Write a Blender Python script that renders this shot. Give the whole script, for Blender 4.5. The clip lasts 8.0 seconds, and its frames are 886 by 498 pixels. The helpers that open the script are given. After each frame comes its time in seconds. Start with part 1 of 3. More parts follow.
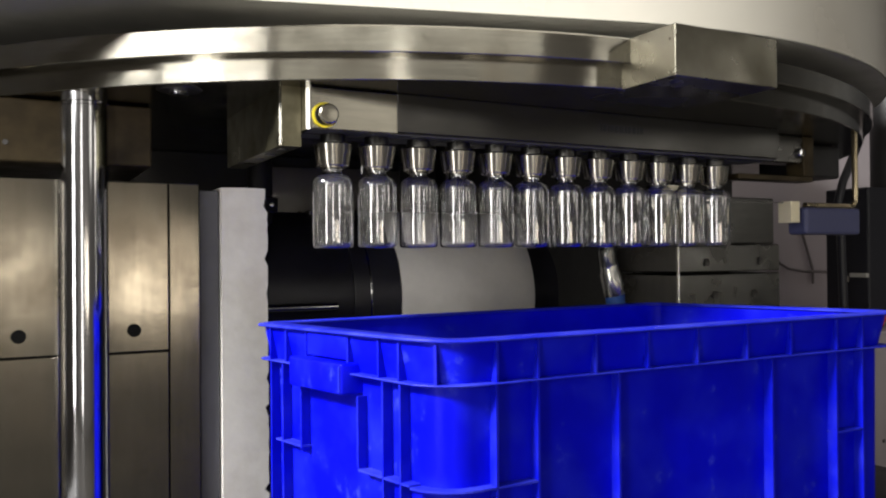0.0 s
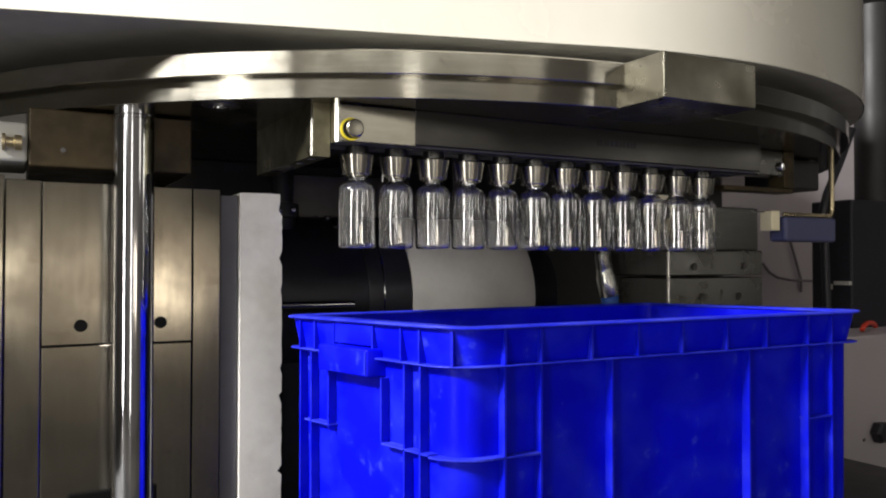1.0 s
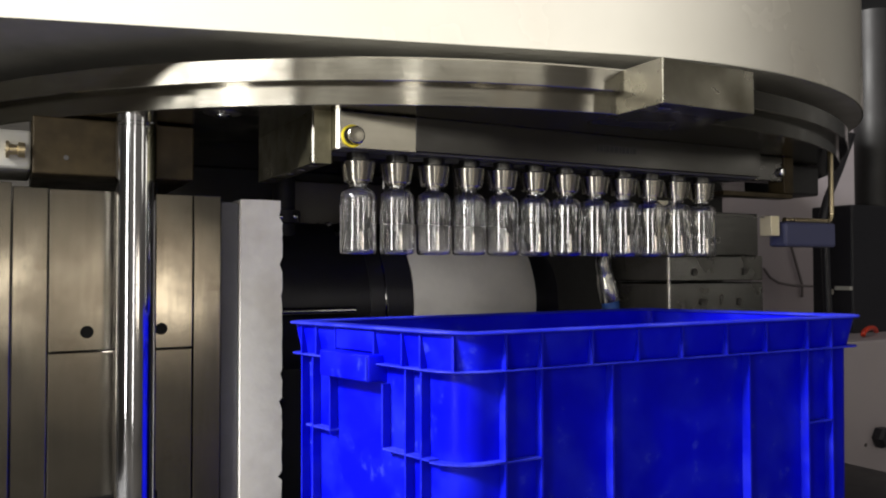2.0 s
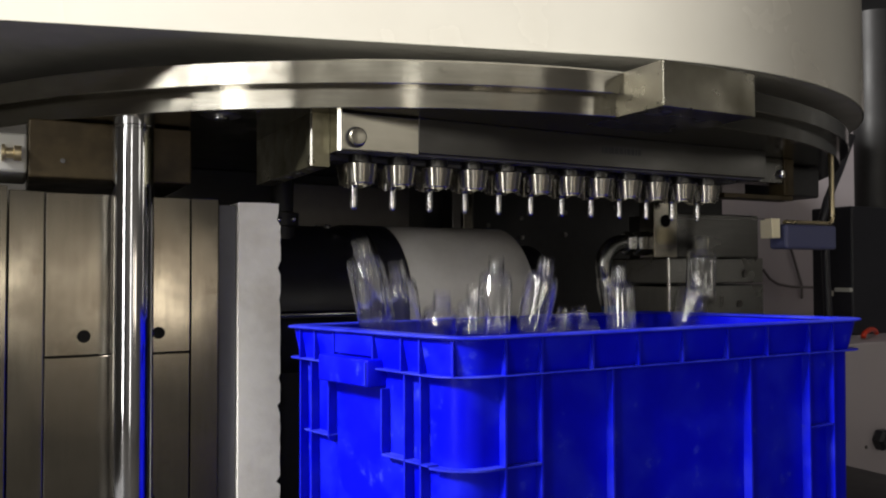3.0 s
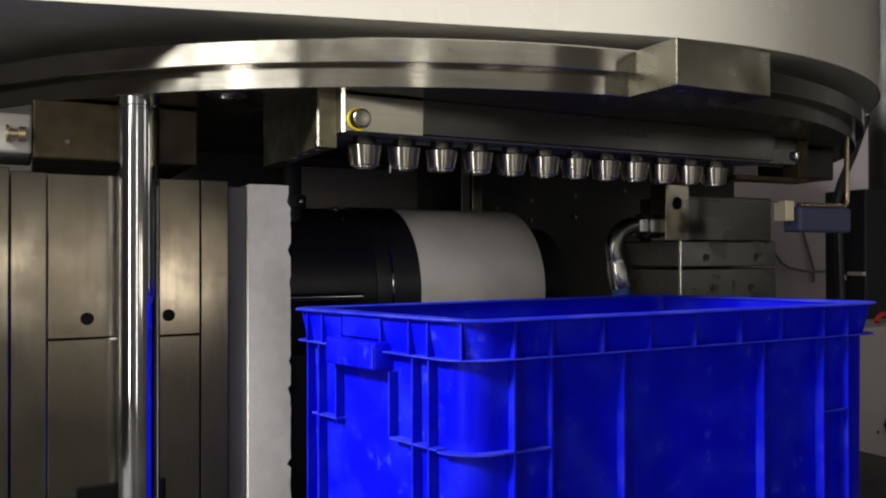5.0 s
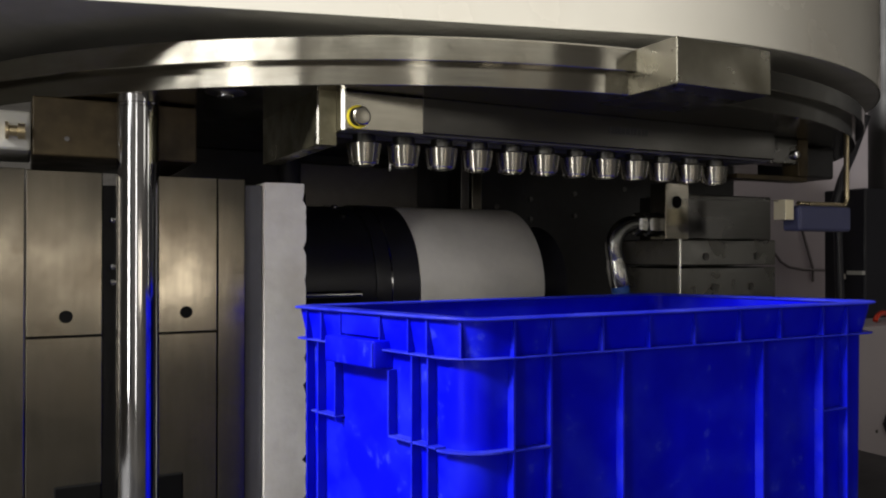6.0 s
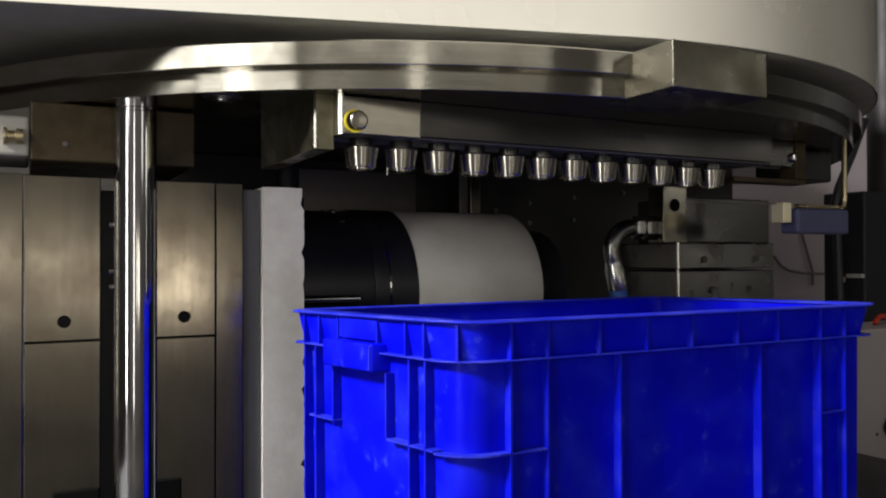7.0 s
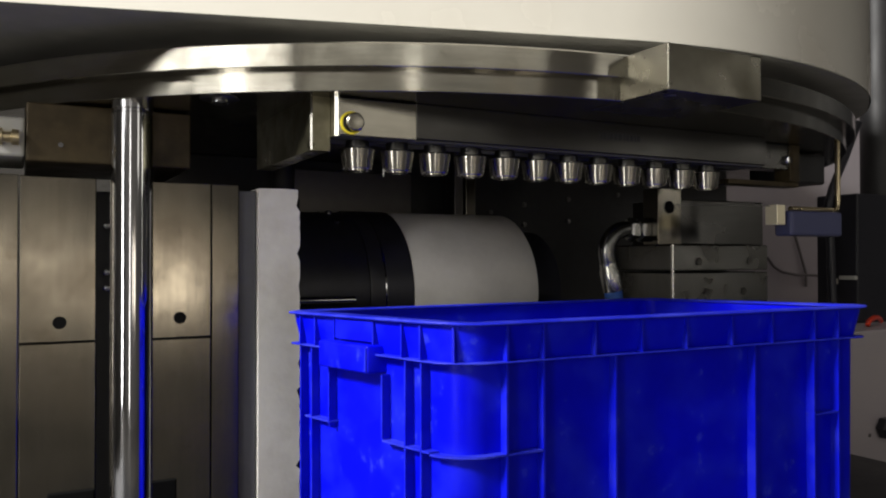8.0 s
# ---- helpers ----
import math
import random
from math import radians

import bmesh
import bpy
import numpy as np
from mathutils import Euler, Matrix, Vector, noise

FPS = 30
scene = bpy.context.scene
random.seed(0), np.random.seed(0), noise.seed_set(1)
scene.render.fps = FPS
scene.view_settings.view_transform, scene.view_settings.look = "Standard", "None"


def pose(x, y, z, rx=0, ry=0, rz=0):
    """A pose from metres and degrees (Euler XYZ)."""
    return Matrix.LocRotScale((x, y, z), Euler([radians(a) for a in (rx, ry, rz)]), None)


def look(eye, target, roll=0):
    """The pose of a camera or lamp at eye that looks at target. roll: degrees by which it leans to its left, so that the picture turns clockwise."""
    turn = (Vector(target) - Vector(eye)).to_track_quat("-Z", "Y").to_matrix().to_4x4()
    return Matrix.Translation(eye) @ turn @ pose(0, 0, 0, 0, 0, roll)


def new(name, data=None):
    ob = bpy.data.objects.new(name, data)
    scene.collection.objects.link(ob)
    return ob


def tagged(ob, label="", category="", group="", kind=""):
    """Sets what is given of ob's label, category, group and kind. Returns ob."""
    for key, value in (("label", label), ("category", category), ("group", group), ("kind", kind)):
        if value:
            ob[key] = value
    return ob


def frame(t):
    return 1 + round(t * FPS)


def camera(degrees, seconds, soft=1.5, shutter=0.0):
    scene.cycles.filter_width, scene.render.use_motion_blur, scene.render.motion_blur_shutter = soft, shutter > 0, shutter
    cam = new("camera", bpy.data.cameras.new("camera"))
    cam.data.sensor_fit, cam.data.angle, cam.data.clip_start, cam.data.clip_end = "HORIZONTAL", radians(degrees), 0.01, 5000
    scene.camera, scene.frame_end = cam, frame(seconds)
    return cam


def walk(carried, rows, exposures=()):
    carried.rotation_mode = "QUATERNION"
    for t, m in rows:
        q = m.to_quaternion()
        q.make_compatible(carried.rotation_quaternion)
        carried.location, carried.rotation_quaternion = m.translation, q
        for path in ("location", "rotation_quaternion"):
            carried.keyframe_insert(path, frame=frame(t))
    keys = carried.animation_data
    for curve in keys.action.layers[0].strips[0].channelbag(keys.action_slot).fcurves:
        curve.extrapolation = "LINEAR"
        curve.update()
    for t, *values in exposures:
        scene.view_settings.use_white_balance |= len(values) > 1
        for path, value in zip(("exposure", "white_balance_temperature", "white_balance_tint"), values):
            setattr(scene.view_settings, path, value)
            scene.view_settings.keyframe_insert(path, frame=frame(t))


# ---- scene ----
cam = camera(57.5, 8.0, soft=2.05, shutter=0.5)
PATH = [
    (0, (-0.3, -0.819, 1.207), (0.634, 0.949, 1.221), -0.5),
    (0.5, (-0.344, -0.88, 1.201), (0.589, 0.889, 1.229), -0.1),
    (1, (-0.362, -0.896, 1.196), (0.58, 0.868, 1.234), 0.0),
    (1.5, (-0.364, -0.901, 1.194), (0.574, 0.865, 1.244), -0.1),
    (3, (-0.361, -0.895, 1.199), (0.58, 0.869, 1.254), -0.2),
    (3.5, (-0.359, -0.89, 1.196), (0.572, 0.88, 1.237), -0.1),
    (4, (-0.356, -0.886, 1.196), (0.574, 0.885, 1.211), 0.0),
    (4.5, (-0.355, -0.885, 1.197), (0.567, 0.89, 1.214), -0.2),
    (6, (-0.355, -0.884, 1.197), (0.568, 0.89, 1.208), -0.0),
    (6.5, (-0.353, -0.882, 1.196), (0.576, 0.889, 1.21), -0.2),
    (7, (-0.352, -0.887, 1.195), (0.569, 0.888, 1.219), -0.2),
    (7.5, (-0.354, -0.887, 1.197), (0.57, 0.886, 1.218), -0.0),
    (8, (-0.355, -0.888, 1.196), (0.579, 0.88, 1.222), -0.1),
]
walk(cam, [(t, look(eye, target, roll)) for t, eye, target, roll in PATH],
     exposures=[(0, 0.52), (0.5, 0.47), (1.5, 0.4), (2.8, 0.22), (3.0, 0.12), (3.5, 0.06), (4.5, 0.02), (8.0, 0.0)])

# ---- world, lights, exposure ----
world = bpy.data.worlds.new("world")
world.use_nodes = True
world.node_tree.nodes["Background"].inputs["Color"].default_value = (0.9, 0.95, 1.0, 1)
world.node_tree.nodes["Background"].inputs["Strength"].default_value = 0.03
scene.world = world


def area(name, eye, target, wide, high, watts, colour):
    lamp = bpy.data.lights.new(name, "AREA")
    lamp.shape, lamp.size, lamp.size_y, lamp.energy, lamp.color = "RECTANGLE", wide, high, watts, colour
    ob = new(name, lamp)
    ob.matrix_world = look(eye, target)
    return ob


# unseen lamps added at west, south, east walls and overhead, for reflections and fill
area("added_light_overhead", (-2.6, -0.42, 3.0), (0.0, -0.3, 1.2), 0.7, 0.5, 285, (1.0, 0.98, 0.94))
area("added_light_west_low", (-5.02, -3.1, 1.2), (0.0, -3.1, 1.2), 0.56, 2.2, 66, (1.0, 0.97, 0.92))
area("added_light_west_high", (-5.02, -3.45, 3.0), (0.0, -3.45, 3.0), 2.8, 1.2, 48, (1.0, 0.98, 0.94))
area("added_light_south_left", (-0.35, -5.02, 1.1), (-0.35, 0.0, 1.1), 0.3, 0.5, 2.6, (1.0, 0.90, 0.74))
area("added_light_south_tall", (-1.75, -5.02, 1.2), (-1.75, 0.0, 1.2), 0.3, 2.2, 14, (1.0, 0.96, 0.90))
area("added_light_south_low", (0.55, -5.02, 1.07), (0.55, 0.0, 1.07), 0.6, 0.5, 4.6, (1.0, 0.87, 0.70))
area("added_light_south_high", (-1.95, -5.02, 3.01), (-1.95, 0.0, 3.01), 5.7, 0.78, 14, (1.0, 0.96, 0.86))
area("added_light_southeast", (2.35, -5.02, 2.2), (2.35, 0.0, 2.2), 0.9, 0.7, 3.6, (1.0, 0.95, 0.86))
area("added_light_east_high", (5.02, -4.35, 2.35), (0.0, -4.35, 2.35), 0.6, 1.1, 7.0, (1.0, 0.95, 0.86))
area("added_light_east_slit", (5.02, -4.27, 1.2), (0.0, -4.27, 1.2), 0.2, 0.9, 1.5, (1.0, 0.95, 0.86))
# unseen fill, added to brighten the pale panels on the right
area("added_light_east_fill", (2.3, 0.0, 3.6), (2.2, 0.3, 0.0), 0.4, 1.2, 4.5, (1.0, 0.93, 0.94))


# ---- materials ----
def material(name, colour, rough=0.5, metal=0.0, vary=0.15, grain=30.0, bump=0.05, stretch=(1, 1, 1), dirt=None, dirt_amount=0.0, rough_vary=0.1, coat=0.0, gloss=0.5, brushed=0.0, wave=0.0, blotch=6.0, turned=False, scuff=None):
    m = bpy.data.materials.new(name)
    m.use_nodes = True
    nt = m.node_tree
    b = nt.nodes["Principled BSDF"]
    b.inputs["Metallic"].default_value = metal
    b.inputs["Coat Weight"].default_value = coat
    b.inputs["Specular IOR Level"].default_value = gloss
    if brushed:
        b.inputs["Anisotropic"].default_value = brushed
        b.inputs["Anisotropic Rotation"].default_value = 0.25 if turned else 0.0
        tangent = nt.nodes.new("ShaderNodeTangent")
        tangent.direction_type, tangent.axis = "RADIAL", "Z"
        nt.links.new(tangent.outputs["Tangent"], b.inputs["Tangent"])
    tc = nt.nodes.new("ShaderNodeTexCoord")
    mp = nt.nodes.new("ShaderNodeMapping")
    mp.inputs["Scale"].default_value = stretch
    nt.links.new(tc.outputs["Object"], mp.inputs["Vector"])
    fine = nt.nodes.new("ShaderNodeTexNoise")
    fine.inputs["Scale"].default_value, fine.inputs["Detail"].default_value = grain, 6
    nt.links.new(mp.outputs["Vector"], fine.inputs["Vector"])
    large = nt.nodes.new("ShaderNodeTexNoise")
    large.inputs["Scale"].default_value, large.inputs["Detail"].default_value = blotch, 5
    nt.links.new(tc.outputs["Object"], large.inputs["Vector"])
    mix = nt.nodes.new("ShaderNodeMix")
    mix.data_type = "RGBA"
    mix.inputs["A"].default_value = (*[c * (1 - vary) for c in colour], 1)
    mix.inputs["B"].default_value = (*[min(1, c * (1 + vary)) for c in colour], 1)
    nt.links.new(fine.outputs["Fac"], mix.inputs["Factor"])
    out = mix.outputs["Result"]
    if dirt:
        ramp = nt.nodes.new("ShaderNodeMapRange")
        ramp.inputs["From Min"].default_value, ramp.inputs["From Max"].default_value = 0.44, 0.82
        ramp.inputs["To Max"].default_value = dirt_amount
        nt.links.new(large.outputs["Fac"], ramp.inputs["Value"])
        m2 = nt.nodes.new("ShaderNodeMix")
        m2.data_type = "RGBA"
        m2.inputs["B"].default_value = (*dirt, 1)
        nt.links.new(ramp.outputs["Result"], m2.inputs["Factor"])
        nt.links.new(out, m2.inputs["A"])
        out = m2.outputs["Result"]
    if scuff:
        rub = nt.nodes.new("ShaderNodeTexNoise")
        rub.inputs["Scale"].default_value, rub.inputs["Detail"].default_value, rub.inputs["Roughness"].default_value = 34, 8, 0.65
        nt.links.new(tc.outputs["Object"], rub.inputs["Vector"])
        cut = nt.nodes.new("ShaderNodeMapRange")
        cut.inputs["From Min"].default_value, cut.inputs["From Max"].default_value, cut.inputs["To Max"].default_value = 0.60, 0.78, 0.5
        nt.links.new(rub.outputs["Fac"], cut.inputs["Value"])
        m3 = nt.nodes.new("ShaderNodeMix")
        m3.data_type = "RGBA"
        m3.inputs["B"].default_value = (*scuff, 1)
        nt.links.new(cut.outputs["Result"], m3.inputs["Factor"])
        nt.links.new(out, m3.inputs["A"])
        out = m3.outputs["Result"]
    nt.links.new(out, b.inputs["Base Color"])
    rr = nt.nodes.new("ShaderNodeMapRange")
    rr.inputs["From Min"].default_value, rr.inputs["From Max"].default_value = 0.3, 0.7
    rr.inputs["To Min"].default_value, rr.inputs["To Max"].default_value = max(0.02, rough - rough_vary), min(1, rough + rough_vary)
    nt.links.new(large.outputs["Fac"], rr.inputs["Value"])
    nt.links.new(rr.outputs["Result"], b.inputs["Roughness"])
    if bump:
        bp = nt.nodes.new("ShaderNodeBump")
        bp.inputs["Strength"].default_value, bp.inputs["Distance"].default_value = bump, 0.002
        nt.links.new(fine.outputs["Fac"], bp.inputs["Height"])
        nt.links.new(bp.outputs["Normal"], b.inputs["Normal"])
        if wave:
            bw = nt.nodes.new("ShaderNodeBump")
            bw.inputs["Strength"].default_value, bw.inputs["Distance"].default_value = wave, 0.004
            nt.links.new(large.outputs["Fac"], bw.inputs["Height"])
            nt.links.new(bw.outputs["Normal"], bp.inputs["Normal"])
    return m


def clear_plastic():
    m = bpy.data.materials.new("clear_plastic")
    m.use_nodes = True
    b = m.node_tree.nodes["Principled BSDF"]
    b.inputs["Base Color"].default_value = (0.985, 0.99, 0.995, 1)
    b.inputs["Roughness"].default_value = 0.015
    b.inputs["Transmission Weight"].default_value = 0.99
    b.inputs["IOR"].default_value = 1.5
    b.inputs["Coat Weight"].default_value = 1.0
    b.inputs["Coat IOR"].default_value = 1.65
    b.inputs["Coat Roughness"].default_value = 0.02
    return m


STEEL = material("ground_steel", (0.36, 0.34, 0.285), 0.24, 1.0, 0.12, 90, 0.02, (0.15, 0.15, 2.5), (0.25, 0.22, 0.17), 0.45, rough_vary=0.06, brushed=0.25)
STEEL_V = material("milled_steel", (0.225, 0.21, 0.178), 0.175, 1.0, 0.2, 60, 0.01, (2.5, 2.5, 0.2), (0.11, 0.09, 0.065), 0.85, scuff=(0.10, 0.08, 0.055), rough_vary=0.08, brushed=0.2, blotch=11, wave=0.085)
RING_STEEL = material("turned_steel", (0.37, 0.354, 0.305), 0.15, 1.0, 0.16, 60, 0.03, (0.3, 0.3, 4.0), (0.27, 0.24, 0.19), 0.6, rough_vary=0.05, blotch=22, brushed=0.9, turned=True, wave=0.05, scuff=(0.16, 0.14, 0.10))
# darker copy for the lower ring: its weaker reflection is put into the colour
SHADED_RING_STEEL = material("shaded_turned_steel", (0.275, 0.262, 0.225), 0.15, 1.0, 0.16, 60, 0.03, (0.3, 0.3, 4.0), (0.27, 0.24, 0.19), 0.6, rough_vary=0.05, blotch=22, brushed=0.9, turned=True, wave=0.05, scuff=(0.16, 0.14, 0.10))
GREY_PAINT = material("grey_paint", (0.46, 0.455, 0.42), 0.55, 0.0, 0.06, 40, 0.03, (1, 1, 1), (0.24, 0.23, 0.21), 0.4)
OLIVE_STEEL = material("oxidised_steel", (0.18, 0.17, 0.14), 0.28, 1.0, 0.2, 60, 0.03, (1, 1, 1), (0.09, 0.075, 0.045), 0.6, blotch=14)
MATT_STEEL = material("matt_oxidised_steel", (0.24, 0.225, 0.155), 0.36, 1.0, 0.3, 70, 0.06, (1, 1, 1), (0.07, 0.06, 0.03), 0.9, rough_vary=0.12, blotch=30)
BLOCK_STEEL = material("smooth_block_steel", (0.15, 0.147, 0.138), 0.24, 1.0, 0.15, 60, 0.02, (2, 2, 0.3), (0.12, 0.11, 0.09), 0.6, blotch=14)
DULL_ZINC = material("dull_zinc", (0.17, 0.17, 0.165), 0.25, 1.0, 0.12, 60, 0.03)
DARK_GROUND = material("dark_ground_steel", (0.115, 0.112, 0.106), 0.3, 1.0, 0.15, 60, 0.03, (0.3, 0.3, 2.0), (0.04, 0.035, 0.03), 0.5)
DARK_STEEL = material("dark_steel", (0.16, 0.155, 0.15), 0.34, 1.0, 0.15, 50, 0.05, (1, 1, 1), (0.10, 0.09, 0.08), 0.5)
BROWN_STEEL = material("oily_brown_steel", (0.060, 0.044, 0.022), 0.45, 0.3, 0.35, 70, 0.12, (1, 1, 1), (0.020, 0.016, 0.010), 0.8, gloss=0.3, blotch=24, wave=0.1)
ZINC = material("zinc_plated", (0.36, 0.355, 0.34), 0.27, 1.0, 0.08, 60, 0.02)
POLISHED = material("polished_turned_steel", (0.40, 0.385, 0.345), 0.2, 1.0, 0.08, 120, 0.02, (0.2, 0.2, 4.0), rough_vary=0.04, brushed=0.8, turned=True)
CHROME = material("hard_chrome", (0.44, 0.44, 0.45), 0.09, 1.0, 0.03, 40, 0.0, rough_vary=0.03)
BLACK = material("black_paint", (0.014, 0.014, 0.020), 0.4, 0.0, 0.3, 60, 0.05)
BLACK_IRON = material("blackened_iron", (0.022, 0.0215, 0.0225), 0.5, 0.2, 0.3, 60, 0.1)
COVER_WHITE = material("cream_enamel", (0.57, 0.545, 0.48), 0.25, 0.0, 0.03, 25, 0.01, (1, 1, 1), (0.50, 0.45, 0.37), 0.35, coat=0.3)
BLUE = material("blue_polythene", (0.0008, 0.0018, 0.50), 0.38, 0.0, 0.12, 45, 0.08, (1, 1, 1), (0.022, 0.042, 0.60), 0.3, gloss=0.1, wave=0.12, blotch=17, scuff=(0.07, 0.10, 0.55))
BLUE_RIB = material("ribbed_blue_polythene", (0.003, 0.006, 0.46), 0.4, 0.0, 0.2, 60, 0.08, (1, 1, 1), (0.035, 0.05, 0.52), 0.35, gloss=0.15, blotch=25)
BLUE_WORN = material("scuffed_blue_polythene", (0.010, 0.016, 0.44), 0.42, 0.0, 0.3, 60, 0.1, (1, 1, 1), (0.07, 0.09, 0.52), 0.45, gloss=0.2, blotch=20)
BOARD = material("insulation_board", (0.92, 0.90, 0.86), 0.9, 0.0, 0.06, 80, 0.3, (1, 1, 1), (0.50, 0.44, 0.38), 0.5, blotch=16)
SLEEVE = material("grey_sleeve", (0.70, 0.675, 0.63), 0.7, 0.0, 0.06, 90, 0.1, (1, 1, 1), (0.46, 0.43, 0.39), 0.5, blotch=12)
DULL_GREY = material("dull_bluish_grey", (0.085, 0.085, 0.10), 0.5, 0.0, 0.15, 60, 0.04, (1, 1, 1), (0.06, 0.055, 0.06), 0.6)
UNDERSIDE = material("dull_bare_steel", (0.40, 0.395, 0.37), 0.42, 0.15, 0.12, 40, 0.03, (1, 1, 1), (0.2, 0.19, 0.17), 0.5, blotch=9)
BRASS = material("brass", (0.62, 0.52, 0.33), 0.3, 1.0, 0.1, 60, 0.03)
# paler copy of the brass: light caught by the sensing tip, put into colour
LIT_BRASS = material("lit_brass", (0.86, 0.78, 0.55), 0.4, 0.5, 0.06, 60, 0.02)
YELLOW = material("yellow_plastic", (0.75, 0.62, 0.03), 0.4, 0.0, 0.05)
RED = material("red_plastic", (0.65, 0.04, 0.01), 0.4, 0.0, 0.05)
SWITCH_BLUE = material("slate_blue_plastic", (0.055, 0.06, 0.13), 0.45, 0.0, 0.08)
PALE_PANEL = material("pale_enamel", (0.40, 0.36, 0.38), 0.45, 0.0, 0.04, 20, 0.02, (1, 1, 1), (0.45, 0.40, 0.36), 0.3)
CABLE_SHADOW_GREY = material("grey_cable_shadow", (0.16, 0.145, 0.145), 0.6, 0.0, 0.1)
HOSE_BLUE = material("blue_hose", (0.02, 0.08, 0.32), 0.5, 0.0, 0.1)
CONCRETE = material("concrete", (0.12, 0.113, 0.105), 0.8, 0.0, 0.15, 20, 0.2, (1, 1, 1), (0.06, 0.055, 0.05), 0.5)
PLASTER = material("plaster", (0.20, 0.19, 0.18), 0.9, 0.0, 0.06, 15, 0.1, (1, 1, 1), (0.22, 0.2, 0.18), 0.4)
# near-black that stands in for the shade inside holes and slots
HOLE_SHADE = material("hole_shade", (0.004, 0.004, 0.004), 0.8, 0.0, 0.2, gloss=0.05)
INK = material("etched_mark", (0.03, 0.03, 0.03), 0.6, 0.0, 0.2)
CLEAR = clear_plastic()


# ---- shape helpers ----
def thing(name, x=0, y=0, z=0, label="", category="", group="", kind=""):
    ob = new(name)
    ob.location = (x, y, z)
    ob.empty_display_size = 0.02
    return tagged(ob, label, category, group, kind)


def mesh_of(name, bm, mat, smooth=None):
    me = bpy.data.meshes.new(name)
    bmesh.ops.recalc_face_normals(bm, faces=bm.faces)
    if smooth:
        for f in bm.faces:
            f.smooth = True
        for e in bm.edges:
            if len(e.link_faces) == 2 and e.calc_face_angle(0) > radians(smooth):
                e.smooth = False
    bm.to_mesh(me)
    bm.free()
    me.materials.append(mat)
    return me


def part(name, bm, mat, parent=None, label="", smooth=None, at=None):
    ob = new(name, mesh_of(name, bm, mat, smooth))
    if at is not None:
        ob.matrix_basis = at
    if parent is not None:
        ob.parent = parent
    return tagged(ob, label)


def box(x0, x1, y0, y1, z0, z1, bevel=0.001, bm=None):
    own = bmesh.new()
    vs = [own.verts.new((x, y, z)) for x in (x0, x1) for y in (y0, y1) for z in (z0, z1)]
    for f in ((0, 1, 3, 2), (4, 6, 7, 5), (0, 4, 5, 1), (2, 3, 7, 6), (0, 2, 6, 4), (1, 5, 7, 3)):
        own.faces.new([vs[k] for k in f])
    if bevel:
        bmesh.ops.bevel(own, geom=own.edges[:], offset=bevel, segments=2, affect="EDGES", profile=0.5)
    return join(bm, own)


def join(bm, own):
    if bm is None:
        return own
    me = bpy.data.meshes.new("tmp")
    own.to_mesh(me)
    own.free()
    bm.from_mesh(me)
    bpy.data.meshes.remove(me)
    return bm


def lathe(profile, n=32, bm=None, start=0.0, turn=360.0):
    """Turns (radius, height) points round the z axis; a part turn is closed by flat sides."""
    own = bmesh.new()
    full = turn >= 359.9
    steps = n if full else n + 1
    rows = []
    for k in range(steps):
        a = radians(start + turn * k / n)
        rows.append([own.verts.new((r * math.cos(a), r * math.sin(a), h)) for r, h in profile])
    for k in range(n):
        a, b = rows[k], rows[(k + 1) % steps]
        for j in range(len(profile) - 1):
            own.faces.new((a[j], b[j], b[j + 1], a[j + 1]))
    if full:
        for j in (0, -1):
            if profile[j][0] > 1e-6 and profile[0] != profile[-1]:
                own.faces.new([r[j] for r in rows])
    else:
        own.faces.new(rows[0])
        own.faces.new(rows[-1])
    bmesh.ops.remove_doubles(own, verts=own.verts[:], dist=1e-6)
    return join(bm, own)


def prism(points, z0, z1, bevel=0.0, bm=None):
    own = bmesh.new()
    lo = [own.verts.new((x, y, z0)) for x, y in points]
    hi = [own.verts.new((x, y, z1)) for x, y in points]
    n = len(points)
    own.faces.new(lo)
    own.faces.new(hi)
    for k in range(n):
        own.faces.new((lo[k], lo[(k + 1) % n], hi[(k + 1) % n], hi[k]))
    if bevel:
        bmesh.ops.bevel(own, geom=own.edges[:], offset=bevel, segments=2, affect="EDGES", profile=0.5)
    return join(bm, own)


def tube(points, radius, n=12, bm=None):
    own = bmesh.new()
    pts = [Vector(p) for p in points]
    rows = []
    side = None
    for k, p in enumerate(pts):
        d = (pts[min(k + 1, len(pts) - 1)] - pts[max(k - 1, 0)]).normalized()
        if side is None:
            side = d.orthogonal().normalized()
        side = (side - d * side.dot(d)).normalized()
        up = d.cross(side)
        rows.append([own.verts.new(p + radius * (math.cos(2 * math.pi * j / n) * side + math.sin(2 * math.pi * j / n) * up)) for j in range(n)])
    for a, b in zip(rows, rows[1:]):
        for j in range(n):
            own.faces.new((a[j], a[(j + 1) % n], b[(j + 1) % n], b[j]))
    own.faces.new(rows[0])
    own.faces.new(rows[-1])
    return join(bm, own)


ALONG_X = pose(0, 0, 0, 0, 90, 0)
FACE_FRONT = pose(0, 0, 0, 90, 0, 0)


def place(x, y, z, turn=None):
    return Matrix.Translation((x, y, z)) @ (turn if turn is not None else Matrix())


